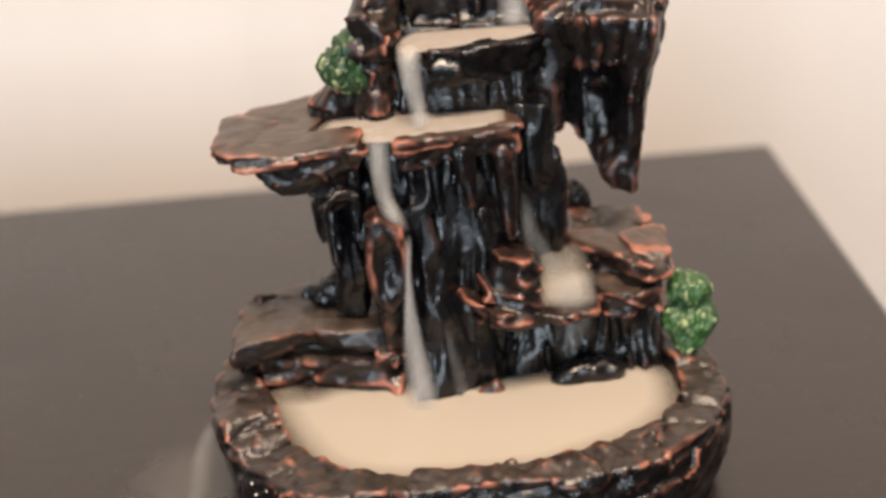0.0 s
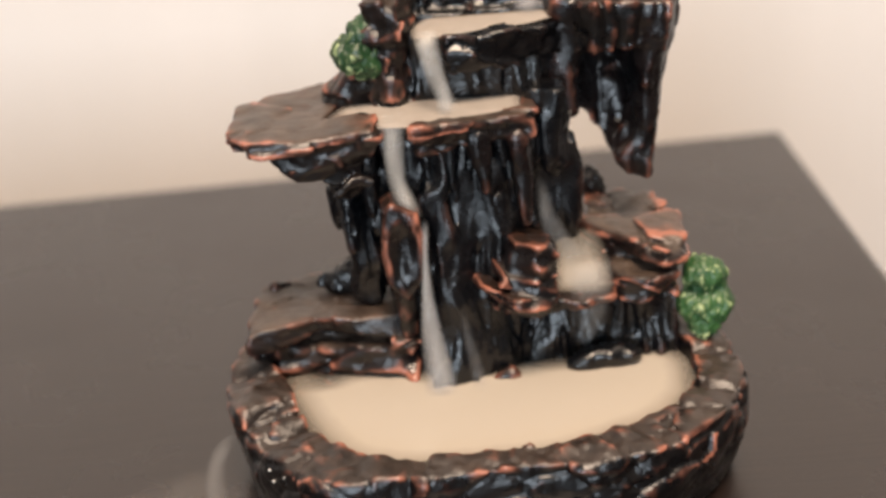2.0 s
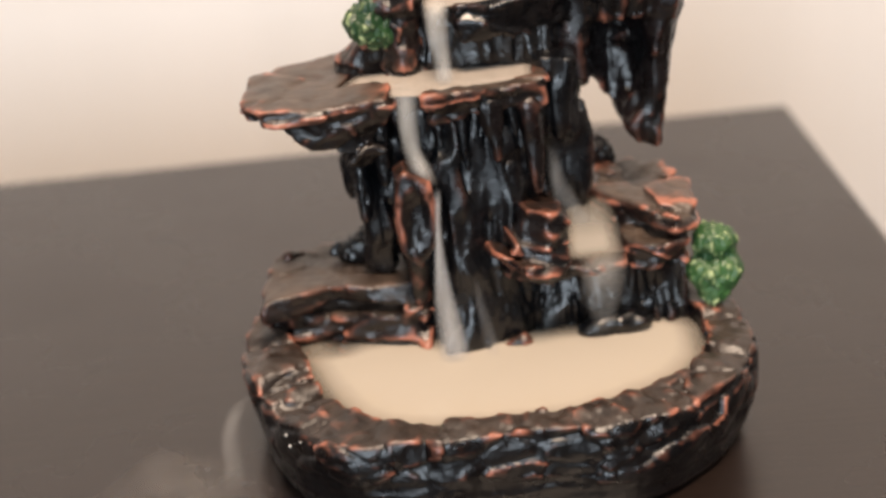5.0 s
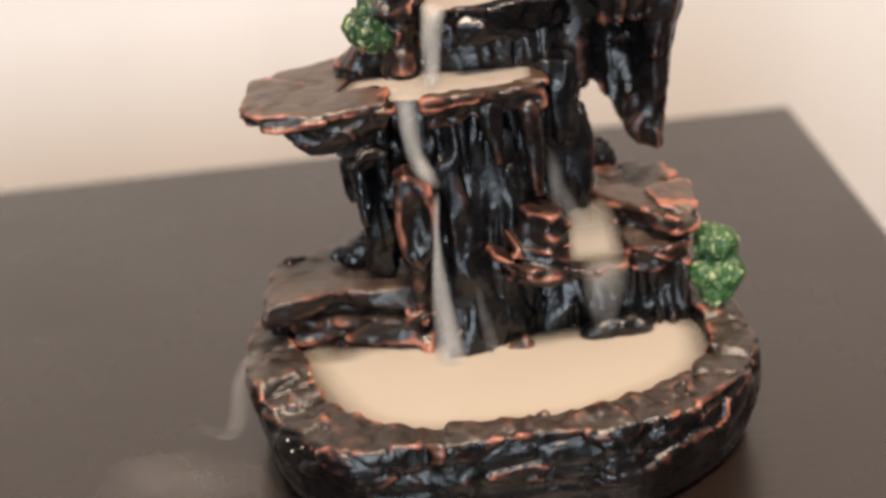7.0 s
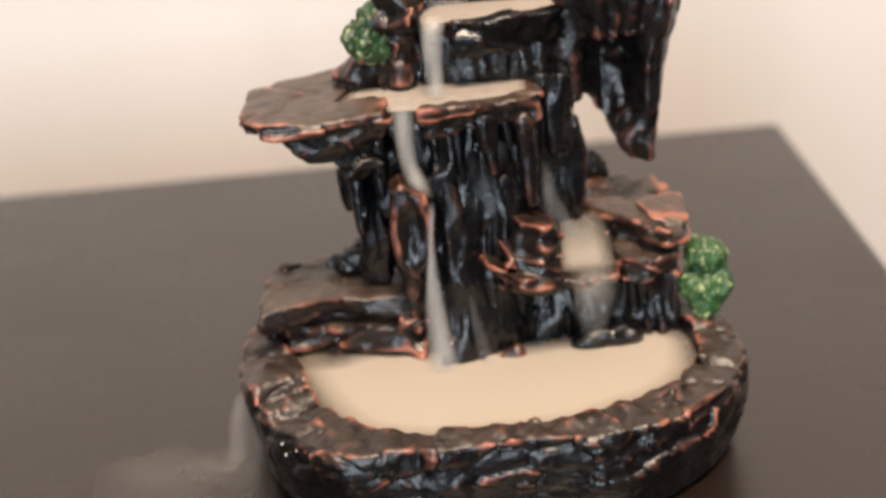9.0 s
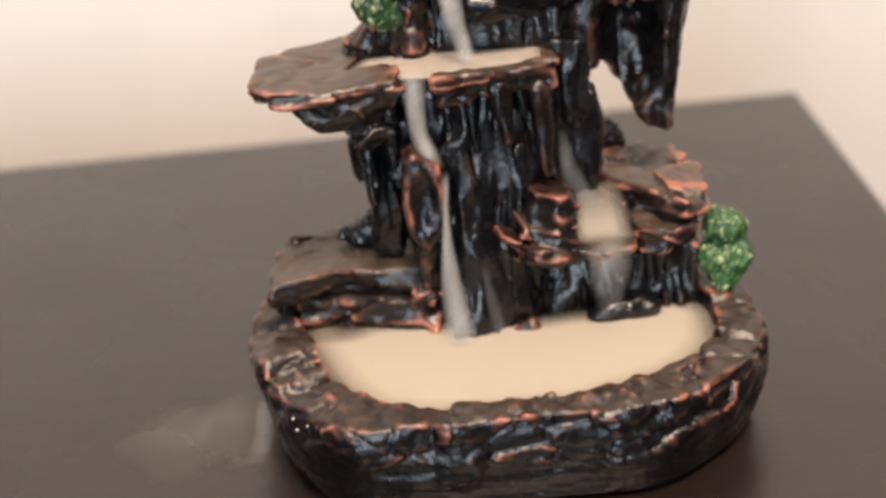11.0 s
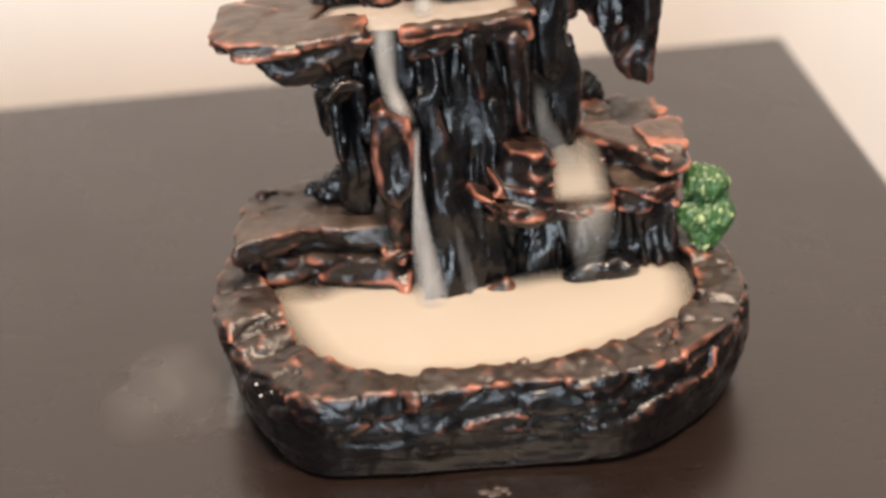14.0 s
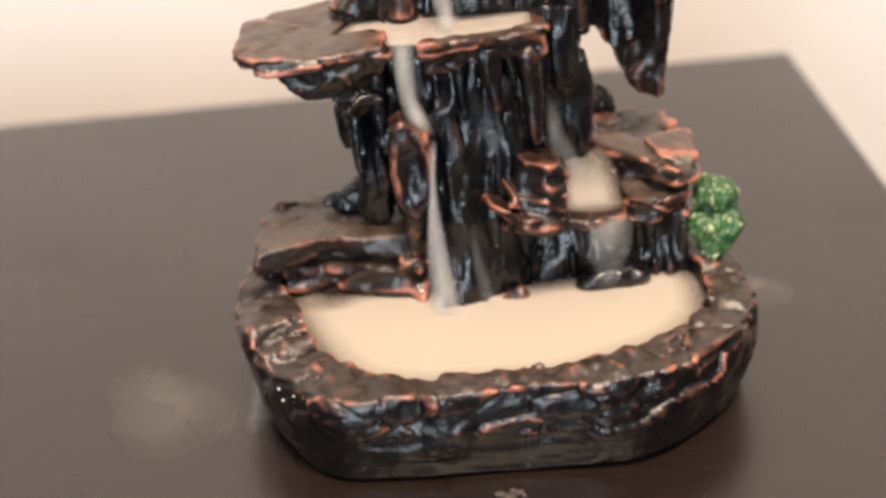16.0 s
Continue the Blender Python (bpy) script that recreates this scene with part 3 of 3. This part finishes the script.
def crag_field(g):
    pillar = join(spike(g, (-9, 20, 86), (-9.5, 21, 110), 4.6, 4.6), spike(g, (-11, 22, 108), (-5, 27, 128), 6.0, 6), 3)
    f = join(pillar, spike(g, (-21, 30, 88), (-12, 26, 99), 6, 5), 2)
    return join(f, slab(g, [(-16, 16), (-6, 12), (-4, 24), (-12, 30)], 107, 116, 0.1), 1.5)


carve("side_crag", ((-31, 5), (9, 40), (82, 134)), 0.6, crag_field, lambda x, y, z, f: 0.8 * chunky(x, y, z, f, 0.8, 12) + 0.3 * flutes(x, y, z, f, 3), DUSKY, burner,
      "jagged brown crag beside the top tier")


def arm_field(g):
    x, y, z = g
    curtain = slab((x, z, y), [(29, 86), (34.5, 82), (38, 81), (42, 75), (47, 66), (50, 64.5), (53, 66), (55, 78), (57, 92), (58.5, 106), (61, 113),
                              (40, 116), (29, 112)], 22, 36, 0.0, 3)
    hollow = ball(g, (43.0, 20, 86), (7.5, 13, 17))
    f = np.maximum(curtain, -hollow)
    f = join(f, spike(g, (53, 22, 106), (51, 24, 69), 4.2, 1.4), 2)
    return join(f, slab(g, [(30, 22), (38, 16), (48, 17), (58, 16), (62, 30), (58, 42), (30, 42)], 98, 111, 0.2), 1.5)


carve("hanging_arm", ((25, 67), (11, 46), (61, 119)), 0.62, arm_field, lambda x, y, z, f: 0.5 * flutes(x, y, z, f, 6) + 0.35 * chunky(x, y, z, f, 0.7, 9), ROCK, burner,
      "overhanging rock arm ending in a thick stalactite", 0.8)


def lump_field(balls):
    def field(g):
        f = ball(g, *balls[0])
        for b in balls[1:]:
            f = join(f, ball(g, *b), 1.6)
        return f
    return field


def leafy(x, y, z, f):
    own, gap = cells(x / 1.9 + 0.4 * vnoise(x / 2, y / 2, z / 2, 2), y / 1.9, z / 3.0, 1)
    return -0.8 * (own - 0.4) + 0.4 * np.exp(-(gap / 0.16) ** 2) + 0.25 * vnoise(x / 0.9, y / 0.9, z / 1.6, 3) + 0.4 * vnoise(x / 3.2, y / 3.2, z / 3.2, 8)


carve("shrub", ((-26, -6), (11, 29), (94, 115)), 0.4, lump_field([((-17, 19, 102.5), (5.6, 5.2, 4.6)), ((-13, 20, 100.5), (4.6, 4.8, 4.4)), ((-14.5, 20, 107.5), (4.6, 4.6, 4.4)), ((-19, 19, 104.5), (3, 3, 3))]), leafy, GREEN, burner,
      "moulded green shrub", 1.0, -99, 0.0)
carve("shrub", ((54, 76), (2, 24), (23, 51)), 0.4, lump_field([((64.0, 12, 42.6), (5.2, 5, 4.0)), ((67, 12, 42), (3, 4, 3.2)), ((62.5, 11.5, 34), (5.2, 5.5, 4.8)), ((68, 11.5, 34.5), (4.0, 5, 4.6)), ((64.5, 10.5, 29.5), (4.2, 4.5, 4.4))]),
      leafy, GREEN, burner, "moulded green shrub", 1.0, -99, 0.0)
carve("black_shrub", ((-38, -13), (17, 37), (35, 53)), 0.45, lump_field([((-24.5, 26, 42), (4, 4, 4.5)), ((-28, 25, 41), (3, 3, 3)), ((-21, 27, 44), (3.5, 3.5, 5)),
      ((-31, 27, 41.5), (1.8, 1.8, 1.8))]), leafy, FLUTED, burner)
carve("black_shrub", ((33, 48), (36, 52), (50, 66)), 0.45, lump_field([((39.5, 43, 57), (4, 4, 4)), ((42, 44, 55), (3, 3, 3))]), leafy, FLUTED, burner)
carve("stone", ((-51, -40), (25, 36), (36, 45)), 0.45, lump_field([((-44, 29, 39.0), (2.0, 2, 2.0)), ((-41.5, 31, 38.8), (1.6, 1.6, 1.5))]), lambda x, y, z, f: 0.4 * vnoise(x / 2, y / 2, z / 2, 3), ROCK, burner)
carve("stone", ((28, 52), (-3, 14), (18, 32)), 0.5, lump_field([((40, 6, 24.5), (8, 4, 3.2)), ((33, 5, 23), (4, 3, 2.5))]), lambda x, y, z, f: 0.5 * vnoise(x / 3, y / 3, z / 2, 3), FLUTED, burner)
carve("stone", ((8, 18), (-3, 9), (18, 30)), 0.5, lump_field([((13.0, 2.5, 22.6), (3.2, 1.6, 1.5)), ((15.0, 3, 23.8), (1.3, 1.2, 1.2))]), lambda x, y, z, f: 0.5 * vnoise(x / 2, y / 2, z / 2, 5), ROCK, burner)


# ---------------- smoke ----------------
def thicken(ob, values):
    layer = ob.data.attributes.new("thick", "FLOAT", "POINT")
    layer.data.foreach_set("value", np.clip(values, 0, 1).astype(np.float32))
    return ob


def smoke_pool(name, outline, z, mat, fade, dome=1.0, label="", rise=0.0, soft_edge=0.18):
    """A lens of smoke that fills a hollow; fade(x, y) is its thickness."""
    poly = np.array(outline, float)
    mid = poly.mean(0)
    angle = np.linspace(0, 2 * np.pi, 97)[:-1]
    around = np.linspace(0, len(poly), 97)[:-1]
    k = around.astype(int)
    edge = poly[k] + (poly[(k + 1) % len(poly)] - poly[k]) * (around - k)[:, None]
    rings = np.linspace(0.02, 1, 26)
    verts, thick = [], []
    for r in rings:
        p = mid + (edge - mid) * r
        swell = dome * (1 - r ** 3) + 0.12 * vnoise(p[:, 0] / 14, p[:, 1] / 14, p[:, 0] * 0, 4) + rise * np.clip(p[:, 1] - 4, 0, 15)
        verts += [(a * 0.001, b * 0.001, (z + s) * 0.001) for (a, b), s in zip(p, swell)]
        thick += list(fade(p[:, 0], p[:, 1]) * min(1, 0.3 + (1 - r) / soft_edge))
    n = 96
    faces = [(i * n + j, i * n + (j + 1) % n, (i + 1) * n + (j + 1) % n, (i + 1) * n + j) for i in range(len(rings) - 1) for j in range(n)]
    faces.append(tuple(range(n))[::-1])
    ob = mesh_object(name, verts, [f[::-1] for f in faces], mat, None, True)
    tagged(thicken(ob, np.array(thick)), label, "smoke", "smoke pools of the burner")
    return ob


def smoke_fall(name, rows, mat, label, ends=(0.15, 0.1)):
    """A falling ribbon of smoke as a flattened tube. rows: x, y, z, half width, half depth."""
    rows = np.array(rows, float)
    s, u = np.linspace(0, 1, len(rows)), np.linspace(0, 1, 40)
    c = np.array([np.interp(u, s, rows[:, n]) for n in range(5)])
    for _ in range(4):
        c[:, 1:-1] = (c[:, :-2] + 2 * c[:, 1:-1] + c[:, 2:]) / 4
    n = 24
    a = np.linspace(0, 2 * np.pi, n + 1)[:-1]
    verts, thick = [], []
    origin = rows[0, :3]
    for i in range(40):
        x = c[0, i] + c[3, i] * np.cos(a) - origin[0]
        y = c[1, i] - c[4, i] * np.sin(a) - origin[1]
        verts += [(p * 0.001, q * 0.001, (c[2, i] - origin[2]) * 0.001) for p, q in zip(x, y)]
        length = min(1, u[i] / max(ends[0], 1e-3)) * min(1, (1 - u[i]) / max(ends[1], 1e-3))
        thick += list(np.abs(np.sin(a)) ** 2.6 * length * (0.8 + 0.2 * np.sin(9 * u[i] + 3 * np.cos(a))))
    faces = [(i * n + j, (i + 1) * n + j, (i + 1) * n + (j + 1) % n, i * n + (j + 1) % n) for i in range(39) for j in range(n)]
    ob = mesh_object(name, verts, faces, mat, None, True)
    ob.location = origin * 0.001
    return tagged(thicken(ob, np.array(thick)), label, "smoke", "smoke streams of the burner")


def smoke_puff(name, size, mat, label, seed):
    """A low, ragged curl of smoke."""
    sx, sy, sz = size
    n, m = 48, 16
    verts, thick = [], []
    for i in range(m + 1):
        v = i / m
        for j in range(n):
            a = 2 * np.pi * j / n
            r = v * (1 + 0.35 * float(vnoise(np.array([2 * np.cos(a)]), np.array([2 * np.sin(a)]), np.array([v]), seed)[0]))
            verts.append((sx * r * math.cos(a) * 0.001, sy * r * math.sin(a) * 0.001, sz * (1 - v * v) * 0.001))
            curl = 0.5 + 0.5 * math.sin(9 * v + 2 * a + seed)
            thick.append((1 - v) ** 0.8 * (0.65 + 0.35 * curl))
    faces = [(i * n + j, i * n + (j + 1) % n, (i + 1) * n + (j + 1) % n, (i + 1) * n + j) for i in range(m) for j in range(n)]
    ob = mesh_object(name, verts, [f[::-1] for f in faces], mat, None, True)
    return tagged(thicken(ob, np.array(thick)), label, "smoke")


def back_fade(limit, soft, wave):
    return lambda x, y: np.clip((limit + wave * vnoise(x / 8, y / 8, x * 0, 3) - y) / soft, 0, 1)


def basin_fade(x, y):
    wall = np.clip(-plan(x, y, rounded(HOLLOW, 1)) / 9, 0, 1)
    return (0.5 + 0.5 * wall) * back_fade(14.0, 11, 4)(x, y)


basin_smoke = smoke_pool("smoke_pool", [(-46, 16), (-43, 4), (-38, -10), (-32, -24), (-24, -32), (-11, -36.5), (20, -36.5), (31, -32.5), (46, -26), (54, -19), (60, -9),
                                        (62, 13), (40, 15), (10, 16), (-25, 17)], 21.6, SMOKE, basin_fade, 1.2,
                         "thick cream-white smoke filling the basin")
shelf_smoke = smoke_pool("smoke_pool", [(-26, 12.5), (-14, 10), (-13, 2.5), (-6, 1.5), (-5, 3.5), (10, 6.5), (21.5, 9), (22, 24), (-20, 24)], 89.6, LYING,
                         lambda x, y: np.clip((24 - y) / 5, 0, 1) * np.clip((x + 26) / 6, 0, 1), 0.5, "thin white smoke lying in the upper shelf pool")
step_smoke = smoke_pool("smoke_pool", [(24.5, 12), (26, 2), (34, 0), (40.5, 1.5), (41, 12), (38.5, 23), (26, 25)], 45.0, SMOKE,
                        lambda x, y: 0.62 * np.clip((23 - y) / 15, 0, 1) * np.clip((x - 24.5) / 5, 0, 1) * np.clip((41 - x) / 5, 0, 1) * np.clip((y + 0.5) / 6, 0, 1), 0.6,
                        "white smoke lying on the small rock step", 0.5)
tier_smoke = smoke_pool("smoke_pool", [(-3.5, 11.5), (2.5, 11.5), (12, 14.5), (24, 18), (34, 25), (30, 31), (0, 30), (-4, 22)], 107.4, LYING,
                        lambda x, y: np.clip((31 - y) / 4, 0.2, 1), 0.5, "white smoke lying on the top tier")

crest_fall = smoke_fall("smoke_fall", [(24, 29.5, 130, 3.5, 1.5), (24, 28.5, 118, 3.5, 1.5), (25, 27, 107.5, 4.5, 2)], VEIL, "thin grey veil of smoke falling from the crest")
tier_fall = smoke_fall("smoke_fall", [(-0.6, 13, 108.4, 3.2, 2), (-0.8, 9.5, 107, 3.2, 2), (-0.6, 8.6, 100, 2.6, 1.6), (0.2, 8.8, 94, 2.4, 1.6), (0.6, 9, 89.5, 3.2, 2)],
                       HAZY, "narrow white stream of smoke falling from the top tier", (0.05, 0.12))
shelf_fall = smoke_fall("smoke_fall", [(-9.6, 9, 90.2, 3.2, 1.4), (-9.6, 5.0, 89.6, 3.4, 2), (-9.5, 4.2, 82, 2.7, 2), (-9.2, 4, 76, 2.4, 2), (-7.6, 3.4, 71.5, 3.0, 2), (-5.4, 2.2, 67, 2.4, 1)],
                        HAZY, "white stream of smoke falling from the shelf notch", (0.16, 0.2))
column_fall = smoke_fall("smoke_fall", [(-4.2, 0.5, 67, 1.2, 1), (-4.8, 1.0, 58, 1.0, 1.0), (-5.0, 0.6, 48, 1.6, 1.2), (-4.8, -0.5, 38, 2.9, 1.6), (-3.8, -2, 28, 4.0, 2), (-3.0, -3, 21, 4.8, 2)],
                         VEIL, "grey-white stream of smoke running down the column", (0.1, 0.12))
thin_fall = smoke_fall("smoke_fall", [(3.5, -1.0, 44, 1.2, 1), (4.6, -1.5, 36, 1.6, 1.2), (6.0, -2.2, 28, 2.0, 1.4), (7.0, -3, 21.5, 2.8, 1.6)], TRAIL,
                       "thin grey trail of smoke on the lower column", (0.4, 0.15))
side_fall = smoke_fall("smoke_fall", [(23.5, 5.5, 74, 1.4, 0.8), (25, 6, 64, 2.4, 1.2), (27.5, 8, 56, 3.6, 1.6), (31, 11, 50, 5.5, 2)], SPILL,
                       "thin veil of smoke sliding down the side channel", (0.4, 0.1))
step_fall = smoke_fall("smoke_fall", [(34.8, 2.5, 45.2, 6.2, 1.2), (34.8, -2.2, 44.6, 6.2, 1.6), (34.6, -3.8, 40, 5.6, 1.6), (34.2, -3.6, 34, 4.4, 1.6), (34, -3.4, 29, 3.0, 1.4), (33.8, -3.4, 26, 2.2, 1.2)],
                       SPILL, "faint veil of smoke spilling from the rock step", (0.1, 0.65))
rim_wisp = smoke_fall("smoke_wisp", [(-50, 4, 27.5, 3, 2.5), (-55, 3, 27, 3, 2.5), (-58.5, 0, 21, 3, 2.5), (-59.5, -3, 13, 3, 2.5), (-62, -5, 9, 3.4, 2.5), (-67, -5, 11, 2.6, 2), (-70, -5, 14, 1.6, 1.5)], FAINT,
                      "faint curl of smoke slipping over the basin rim", (0.2, 0.4))
table_wisp = smoke_puff("smoke_wisp", (19, 21, 3.0), HAZE, "faint film of smoke spreading on the table", 2)
far_wisp = smoke_puff("smoke_wisp", (9, 12, 4.0), HAZE, "faint film of smoke beside the basin", 5)

# ---------------- small white flecks on the basin wall ----------------
for x, y, z, r in ((-43.1, -30.7, 22.2, 0.32), (-42.4, -31.4, 19.6, 0.32), (-39.7, -33.3, 21.6, 0.22), (-39.3, -33.6, 20.3, 0.2)):
    bm = bmesh.new()
    bmesh.ops.create_icosphere(bm, subdivisions=2, radius=r * 0.001)
    bmesh.ops.translate(bm, verts=bm.verts[:], vec=Vector((x, y, z)) * 0.001)
    part("white_fleck", bm, FLECK_WHITE, burner, "small white fleck")

# ---------------- crumbs added in place of a mark on the table ---
crumbs = tagged(empty("mark_crumbs", 0.0073, -0.0465, 0), "small crumbs standing in for a mark on the table top", "ash")
for n, (x, y, r) in enumerate([(-2.6, 0.4, 1.3), (-0.4, -0.6, 1.7), (1.8, 0.5, 1.2), (0.4, 1.2, 0.8), (2.8, -0.8, 0.7)]):
    bm = bmesh.new()
    bmesh.ops.create_icosphere(bm, subdivisions=2, radius=1)
    for v in bm.verts:
        k = 1 + 0.35 * noise.noise(v.co * 2.3 + Vector((n, 0, 0)))
        v.co = Vector((x + v.co.x * r * k, y + v.co.y * r * 0.7 * k, 0.12 + 0.3 * v.co.z * k)) * 0.001
    part("crumb", bm, MARK, crumbs)


def motions():
    def keyed(ob, rows):
        home = ob.location.copy()
        walk(ob, [(t, Matrix.Translation(home + Vector((x, y, z)) * 0.001) @ pose(0, 0, 0, rx, ry, rz)) for t, x, y, z, rx, ry, rz in rows])

    keyed(tier_fall, [(0, -0.4, 0, 0, 0, -2, 0), (1.5, 0.2, 0, 0, 0, -10, 0), (3.5, -0.2, 0, 0, 0, -3, 0), (4.5, -0.2, 0, 0, 0, -1, 0), (7, -0.4, 0, 0, 0, 10, 0), (8, -0.4, 0, 0, 0, 11, 0),
                      (9.3, 0, 0, 0, 0, 2, 0), (11, 0.4, 0, 0, 0, -7, 0), (12.5, 0, 0, 0, 0, -2, 0), (14.5, -0.3, 0, 0, 0, 2, 0), (16, 0.3, 0, 0, 0, -1, 0)])
    keyed(shelf_fall, [(0, 0, 0, 0, 0, 0, 0), (3, -0.2, 0, 0, 0, 1.5, 0), (7, 0.3, 0, 0, 0, -1.5, 0), (11, -0.2, 0, 0, 0, 1, 0), (16, 0.1, 0, 0, 0, 0, 0)])
    keyed(column_fall, [(0, 0, 0, 0, 0, 0, 0), (4, 0.3, 0, 0, 0, -0.8, 0), (8, -0.2, 0, 0, 0, 0.7, 0), (12.5, 0.2, 0, 0, 0, -0.5, 0), (16, 0, 0, 0, 0, 0.5, 0)])
    keyed(side_fall, [(0, 0, 0, 0, 0, 0, 0), (3.5, 0.3, 0, 0, 0, -1.5, 0), (8, 0, 0, 0, 0, 1, 0), (12, 0.4, 0, 0, 0, -1, 0), (16, 0, 0, 0, 0, 0, 0)])
    keyed(step_fall, [(0, 0, 5, 6, 0, 0, 0), (2.5, 0, 4, 5, 0, 0, 0), (3.5, 0, 1, 1, 0, 0, 0), (7, 0, 0, 0, 0, 1, 0), (10.5, -1, 0, 0, 0, -1, 0), (14.5, 0.5, 0, -1, 0, 2, 0), (16, 1.5, 0, -1.5, 0, 0, 0)])
    keyed(rim_wisp, [(0, 0, -4, -6, 0, 0, 0), (0.5, 0, -5, -7, 0, 0, 0), (1.5, -1, -9, -9, 0, -5, 0), (2.5, -3, -13, -11, 0, -12, 0), (4.5, -4, -14, -12, 0, -16, 0), (6.2, 1.5, 0, 2, 0, 0, 0),
                     (7, 1.5, 0, 0, 0, 0, 0), (8, 0.8, -3, -2, 0, -4, 0), (10.5, 5, -6, -9, 0, 0, 0), (12.5, 8, -8, -12, 0, 4, 0), (16, 9, -8, -12, 0, 4, 0)])
    keyed(table_wisp, [(0, -66, 4, 0.6, 0, 0, 0), (1.5, -67, -14, 0.6, 0, 0, 30), (4, -70, -20, 0.6, 0, 0, 60), (7, -75, -14, 0.6, 0, 0, 90), (10.5, -71, -4, 0.6, 0, 0, 130),
                       (12.5, -67, 5, 0.6, 0, 0, 170), (14.5, -70, 0, 0.6, 0, 0, 200), (16, -74, -2, 0.6, 0, 0, 220)])
    keyed(far_wisp, [(0, 66, 30, 3, 0, 0, 0), (10, 66, 30, 3, 0, 0, 40), (14, 68, 26, 5, 0, 0, 60), (16, 77, 20, 8, 0, 0, 90)])


motions()
